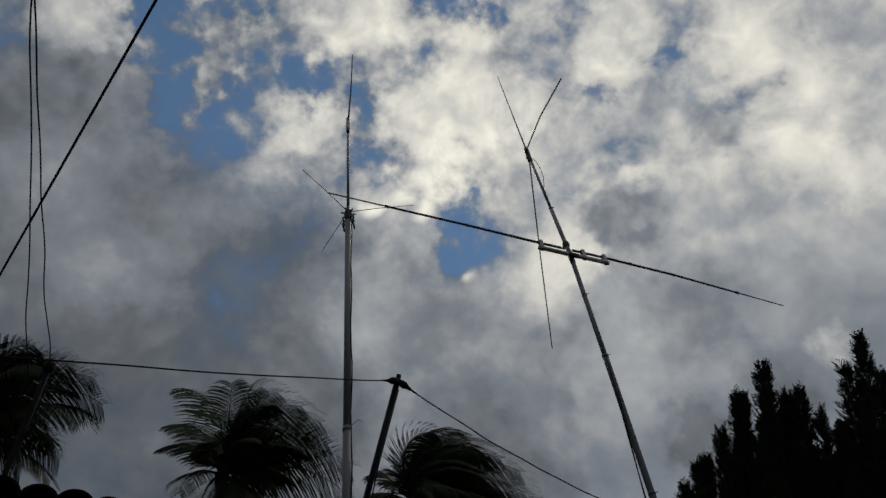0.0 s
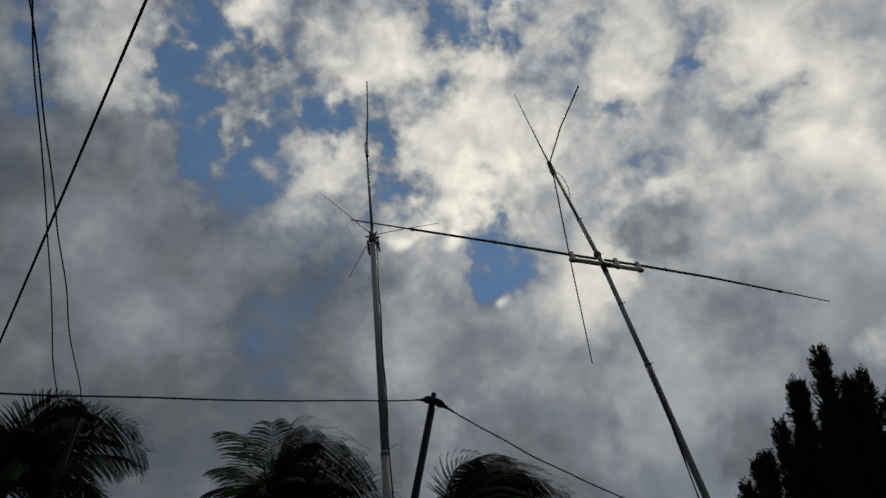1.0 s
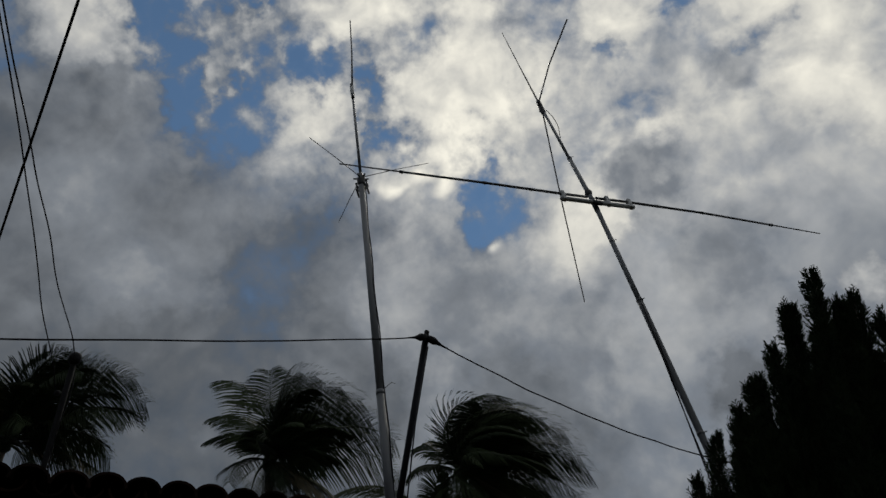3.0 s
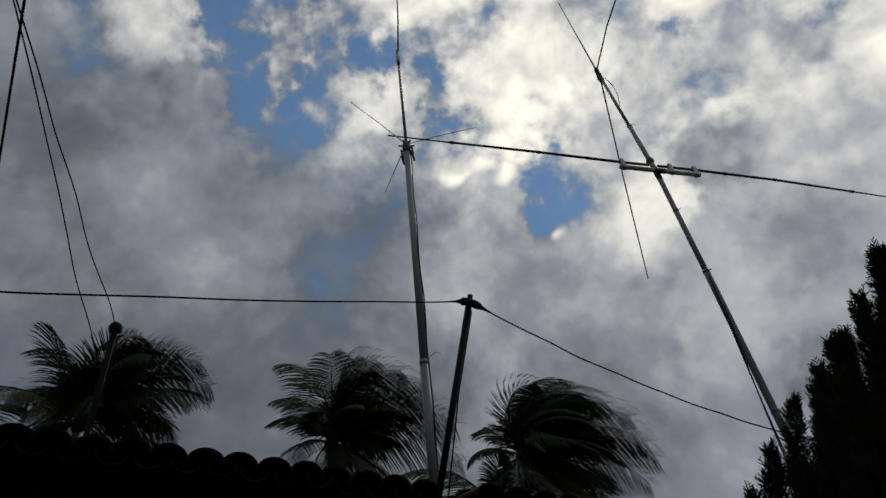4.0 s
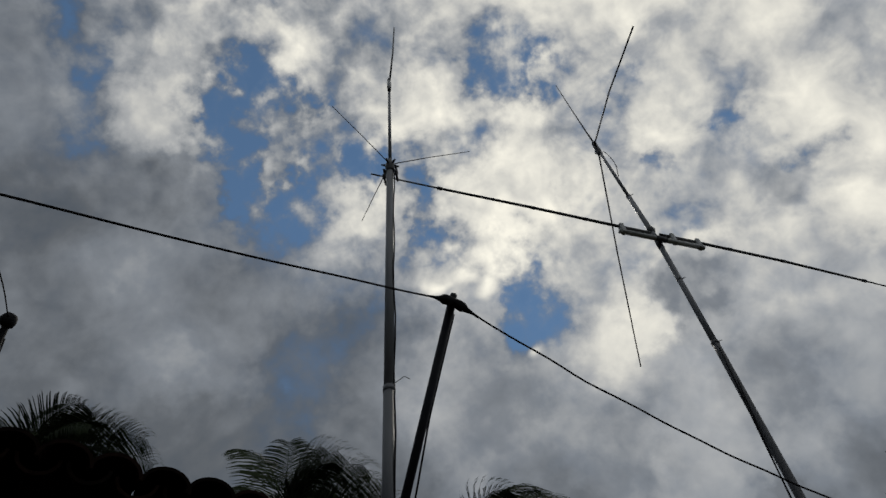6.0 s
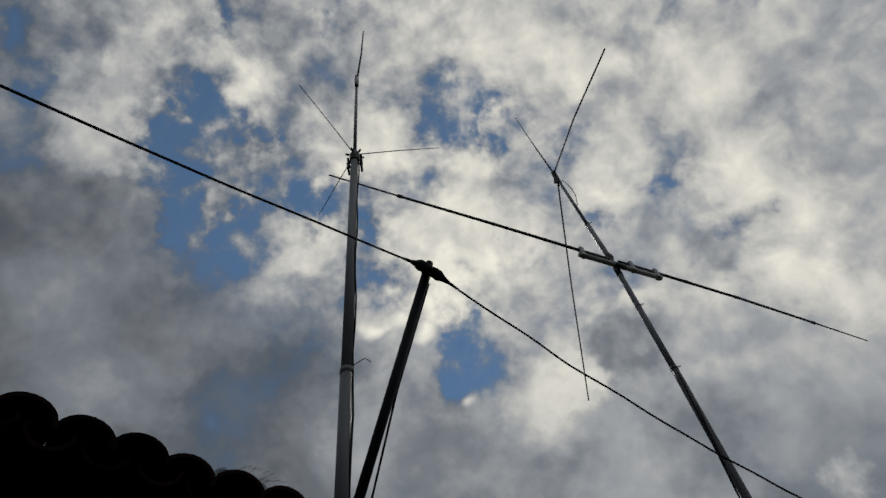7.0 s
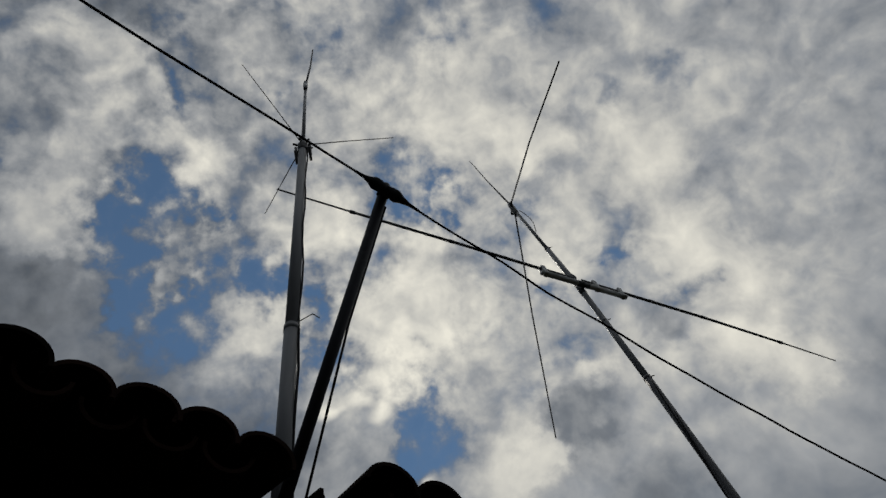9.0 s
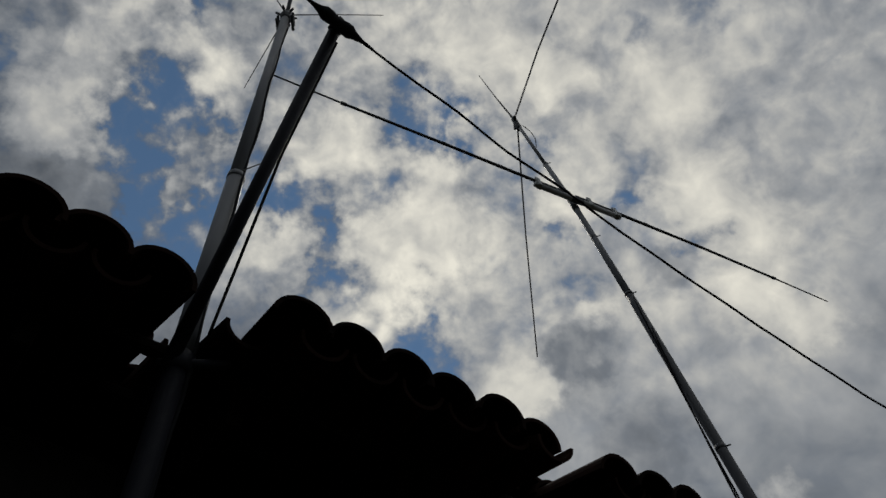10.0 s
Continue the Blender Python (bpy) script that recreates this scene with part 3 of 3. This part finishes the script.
def palm(hub, seed, fronds, length, wind, label, low, singles=(), dry=2, mid=0.0, half=180.0):
    """Fronds from upright to low degrees, bearings mid +- half, and single ones as (bearing, rise, length, wind, twist)."""
    rng = random.Random(seed)
    hub = Vector(hub)
    a = thing("coconut_palm", label, "palm", (hub.x, hub.y, 0), "palms behind the house")
    lean = Vector((rng.uniform(-0.6, 0.3), rng.uniform(-0.3, 0.3), 0))
    pts = [lean * (1 - k) ** 2 + Vector((0, 0, hub.z * k - 0.1)) for k in np.linspace(0, 1, 14)]
    tube("trunk", pts, [0.17 - 0.07 * i / 13 + (0.08 if i == 0 else 0) for i in range(14)], BARK, a, "grey ringed palm trunk", 12)
    part("crown_heart", lump((0, 0, hub.z), (0.2, 0.2, 0.32), seed, 0.25), LEAF, a, "fibrous crown heart")
    ways = [(radians(mid + half * (2 * (i * 0.382 % 1.0) - 1)) + rng.uniform(-0.3, 0.3), radians(84 - (84 - low) * (i / fronds) ** 1.2 + rng.uniform(-7, 7)), length * rng.uniform(0.82, 1.08),
             wind * rng.uniform(0.8, 1.2), rng.uniform(-1.0, 1.0)) for i in range(fronds)]
    ways += [(radians(b), radians(e), ln, w, tw) for b, e, ln, w, tw in singles]
    for i, (az, rise, ln, blown, twist) in enumerate(ways):
        v, f = frond(rng, ln, az, rise, blown, twist)
        v = [(x, y, z + hub.z + 0.1) for x, y, z in v]
        old = fronds - dry <= i < fronds
        part("frond", (v, f), DRY if old else LEAF, a, "dry drooping frond" if old else "")


palm((-12.60, 14.90, 13.85), 11, 22, 3.2, 0.7, "wind-blown coconut palm with a dense dark crown", -15,
     [(-96, 80, 4.0, -0.5, 0.7), (-84, 62, 3.3, -0.4, 0.6), (-60, 84, 3.2, 0.2, 0.4), (20, 88, 3.4, 0.5, 0.2), (60, 78, 3.9, 0.5, 0.4), (80, 60, 4.0, 0.4, 0.5), (85, 40, 4.1, 0.3, 0.7),
      (95, 22, 4.0, 0.2, -0.8), (92, 4, 3.8, 0.1, 0.8), (100, -12, 3.4, 0.1, 0.7), (110, -30, 3.2, 0.2, 0.5), (170, -10, 2.6, 0.2, 0.3), (-120, -20, 2.8, 0.1, 0.4), (-95, 8, 3.2, 0.0, 0.5), (-80, 30, 2.8, 0.1, 0.4)], 2)
palm((-6.10, 17.38, 13.05), 12, 22, 2.5, 0.7, "coconut palm with ragged fronds bent by wind", -55,
     [(-88, 86, 3.8, -0.5, 0.9), (-82, 72, 3.0, -0.35, 0.8), (-50, 88, 3.5, 0.0, 0.6), (0, 88, 3.6, 0.25, 0.2), (40, 86, 3.7, 0.35, 0.4), (75, 80, 3.7, 0.6, 0.4), (85, 68, 3.7, 0.75, 0.5),
      (90, 48, 3.4, 0.5, 0.6), (92, 26, 4.0, 0.25, 0.7), (88, 8, 4.2, 0.15, 0.6), (-88, 58, 2.5, -0.2, 0.8), (170, 10, 2.6, 0.3, 0.3), (200, -15, 2.4, 0.2, 0.3), (150, -30, 2.6, 0.2, 0.3), (185, -40, 2.4, 0.1, 0.2)], 2, 70.0, 110.0)
palm((-0.95, 19.75, 12.75), 13, 42, 3.3, 1.4, "coconut palm with its crown swept over by wind", -50,
     [(-95, 84, 3.4, 1.2, 0.4), (-70, 80, 3.3, 1.4, 0.5), (-100, 70, 2.9, 1.3, 0.4), (-85, 56, 2.4, 0.9, 0.5), (-92, 36, 1.9, 0.5, 0.5), (70, 82, 3.6, 1.0, 0.3), (85, 66, 3.7, 0.9, 0.4), (92, 46, 3.9, 0.7, 0.5),
      (88, 28, 4.0, 0.5, 0.5), (95, 14, 4.1, 0.4, 0.3), (86, 2, 3.9, 0.3, 0.5), (170, 0, 2.6, 0.4, 0.3), (190, -30, 2.4, 0.3, 0.2), (150, -40, 2.6, 0.3, 0.2), (-110, -20, 1.8, 0.5, 0.4)], 3, 85.0, 115.0)
palm((-16.37, 13.32, 11.90), 14, 14, 3.7, 0.7, "coconut palm half hidden by another palm", -5, [(85, 50, 3.6, 0.3, 0.5), (90, 20, 3.4, 0.2, 0.6)], 2)
palm((-1.85, 19.60, 10.90), 15, 6, 1.7, 0.4, "low young coconut palm with one arching frond", 5, [(-88, 66, 3.8, -0.8, 0.6), (-82, 50, 3.0, -0.6, 0.5)], 1)


# ---- conifers ----
def spray(rng, at, way, size, verts, faces):
    """A small twig with side shoots, as narrow blades."""
    side = way.cross(Vector((rng.uniform(-1, 1), rng.uniform(-1, 1), rng.uniform(-0.3, 0.3)))).normalized()
    for k in range(9):
        if k == 0:
            o, d, ln = at, way, size
        else:
            o = at + way * (size * 0.11 * k)
            d = (way + side * (1 if k % 2 else -1) * 0.75 + Vector((0, 0, rng.uniform(-0.1, 0.2)))).normalized()
            ln = size * (0.66 - 0.06 * k)
        w = d.cross(Vector((rng.uniform(-1, 1), rng.uniform(-1, 1), 0.2))).normalized() * 0.0025
        n0 = len(verts)
        verts += [tuple(o - w * 0.7), tuple(o + w * 0.7), tuple(o + d * ln * 0.7 + w), tuple(o + d * ln * 0.7 - w), tuple(o + d * ln)]
        faces += [(n0, n0 + 1, n0 + 2, n0 + 3), (n0 + 3, n0 + 2, n0 + 4)]


BLOWN = Vector((-0.30, 0.20, 0))


def conifer(foot, spires, seed, label):
    rng = random.Random(seed)
    a = thing("conifer", label, "tree", (foot[0], foot[1], 0), "conifers beside the house")
    base = Vector((foot[0], foot[1], 0))
    tube("trunk", [(0, 0, -0.05), (0.02, 0, 0.7), (0, 0.03, 1.6), (0, 0, 2.6)], [0.11, 0.085, 0.06, 0.03], BARK, a, "rough brown trunk", 10)
    for x, y, top, wide in spires:
        tip = Vector((x, y, top)) - base
        axis = lambda z: Vector((tip.x, tip.y, z)) + BLOWN * (top - z)
        bend = axis(1.9)
        start = Vector((bend.x * 0.3, bend.y * 0.3, 1.0))
        tube("limb", [start, bend, axis((1.9 + top) / 2), tip - Vector((0, 0, 0.05))], [0.035, 0.025, 0.014, 0.004], BARK, a, "", 6)
        verts, faces = [], []
        low = 1.5
        # the leading shoot and lower ones round it, each a ragged point
        shoots = [(Vector((0, 0, 0)), top, 1.0)]
        for i in range(5):
            t = rng.uniform(0, 2 * math.pi)
            shoots.append((Vector((math.cos(t), math.sin(t), 0)) * wide * rng.uniform(0.45, 0.9), top - rng.uniform(0.12, 0.55), rng.uniform(0.5, 0.8)))
        for shift, peak, girth in shoots:
            for i in range(int(1300 * (peak - low) / 2 * girth * wide / 0.16)):
                k = rng.random() ** 0.8
                z = low + (peak - low) * k
                r = wide * girth * (1.5 * (1 - k) ** 0.85 + 0.06) * (0.8 + 0.6 * noise.noise((z * 4.1, x * 5 + shift.x * 20, rng.random() * 0.3)))
                t = rng.uniform(0, 2 * math.pi)
                out = Vector((math.cos(t), math.sin(t), 0))
                size = rng.uniform(0.06, 0.13) * (1 - 0.35 * k)
                spray(rng, axis(z) + shift + out * (r * rng.random() ** 0.6) - Vector((0, 0, 0.05)), (out * rng.uniform(0.15, 0.7) - BLOWN * 0.8 + Vector((0, 0, 1.0))).normalized(), size, verts, faces)
        part("foliage_spire", (verts, faces), NEEDLE, a)


conifer((1.34, 3.41), [(0.90, 3.50, 2.86, 0.12), (1.02, 3.42, 2.98, 0.14), (1.18, 3.40, 3.16, 0.12), (1.29, 3.34, 3.17, 0.15), (1.45, 3.26, 3.32, 0.17), (1.39, 3.38, 3.02, 0.22), (1.38, 3.22, 3.27, 0.14)], 21,
        "dark dense conifer with upright ragged spires")
conifer((1.82, 2.99), [(1.52, 3.10, 3.37, 0.15), (1.63, 3.00, 3.49, 0.14), (1.65, 3.00, 3.49, 0.15), (1.78, 2.90, 3.59, 0.15), (1.86, 2.88, 3.39, 0.15), (1.93, 2.82, 3.14, 0.17), (1.74, 3.08, 3.29, 0.28), (1.83, 2.93, 3.39, 0.24)], 22,
        "dark conical conifer with several pointed spires")
conifer((2.20, 2.69), [(2.04, 2.72, 3.38, 0.10), (2.14, 2.64, 3.48, 0.12), (2.26, 2.53, 3.40, 0.14), (2.38, 2.49, 3.48, 0.14)], 23,
        "slender dark conifer with gaps between its branches")


# ---- roof tiles ----
def arch(segs, length, wide, narrow, rise, thick):
    """A barrel tile: its wide end at y = 0."""
    verts, faces = [], []
    for y, r in ((0.0, wide), (length, narrow)):
        for rr, h in ((r, rise * r / wide), (r - thick, rise * r / wide - thick)):
            for i in range(segs + 1):
                t = math.pi * (1 - i / segs)
                verts.append((rr * math.cos(t), y, h * math.sin(t)))
    m = segs + 1
    for i in range(segs):
        faces += [(i, i + 1, 2 * m + i + 1, 2 * m + i), (m + i + 1, m + i, 3 * m + i, 3 * m + i + 1),
                  (i + 1, i, m + i, m + i + 1), (2 * m + i, 2 * m + i + 1, 3 * m + i + 1, 3 * m + i)]
    faces += [(0, 2 * m, 3 * m, m), (segs, m + segs, 3 * m + segs, 2 * m + segs)]
    return verts, faces


def tile_mesh(name, data):
    me = bpy.data.meshes.new(name)
    me.from_pydata(data[0], [], data[1])
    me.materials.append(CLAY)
    me.polygons.foreach_set("use_smooth", [False] * len(me.polygons))
    me.update()
    return me


RISE = 0.082
COVER = arch(12, 0.46, 0.102, 0.080, RISE, 0.014)
TROUGH = ([(x, y, -z) for x, y, z in arch(10, 0.46, 0.082, 0.098, 0.07, 0.013)[0]], [f[::-1] for f in arch(10, 0.46, 0.082, 0.098, 0.07, 0.013)[1]])
cover_mesh, trough_mesh = tile_mesh("cover_tile", COVER), tile_mesh("trough_tile", TROUGH)
covers = [0.055 - PITCH * k for k in range(27)] + [0.460 + 0.1815 * k for k in range(6)] + [1.77 + PITCH * k for k in range(8)]
troughs = [0.055 - PITCH * (k + 0.5) for k in range(27)] + [0.368 + 0.1815 * k for k in range(7)] + [1.86 + PITCH * k for k in range(8)]
rng = random.Random(5)
rest = []
for row in range(9):
    for columns, me, data, lift in ((covers, cover_mesh, COVER, -RISE), (troughs, trough_mesh, TROUGH, -0.0695)):
        patch = ([0.262] if row else []) if data is TROUGH else ([1.68] if row else []) + ([0.21] if row > 1 else [])
        for s in columns + patch:
            loose = data is TROUGH and row == 0 and 1.4 < s < 1.5
            m = Matrix.Translation(on_roof(s - (0.035 if loose else 0.0) + rng.uniform(-0.006, 0.006), 0.37 * row - (0.075 if loose else 0.0) + (max(0.07 + min(0.0, s + 0.5) * 0.16, -0.03) if s < 0.2 else 0.0) + (0.05 if lift > -0.07 else 0.0) + (0.13 if 0.36 < s < 0.37 else 0.0) + rng.uniform(-0.018, 0.018), lift + (0.004 if loose else 0.0) + rng.uniform(-0.005, 0.005))) @ AXES @ \
                Matrix.Rotation(radians(rng.uniform(-2.0, 2.0)), 4, "Z") @ Matrix.Rotation(radians(-1.2 + rng.uniform(-0.6, 0.6)), 4, "X") @ \
                Matrix.Rotation(radians(rng.uniform(-3, 3)), 4, "Y")
            if row < 3 and -2.9 < s < 3.4:
                ob = new("tile", me)
                ob.parent = roof
                ob.matrix_parent_inverse = Matrix.Translation(-roof.location)
                ob.matrix_basis = m
            else:
                rest.append(([tuple(m @ Vector(v)) for v in data[0]], data[1]))
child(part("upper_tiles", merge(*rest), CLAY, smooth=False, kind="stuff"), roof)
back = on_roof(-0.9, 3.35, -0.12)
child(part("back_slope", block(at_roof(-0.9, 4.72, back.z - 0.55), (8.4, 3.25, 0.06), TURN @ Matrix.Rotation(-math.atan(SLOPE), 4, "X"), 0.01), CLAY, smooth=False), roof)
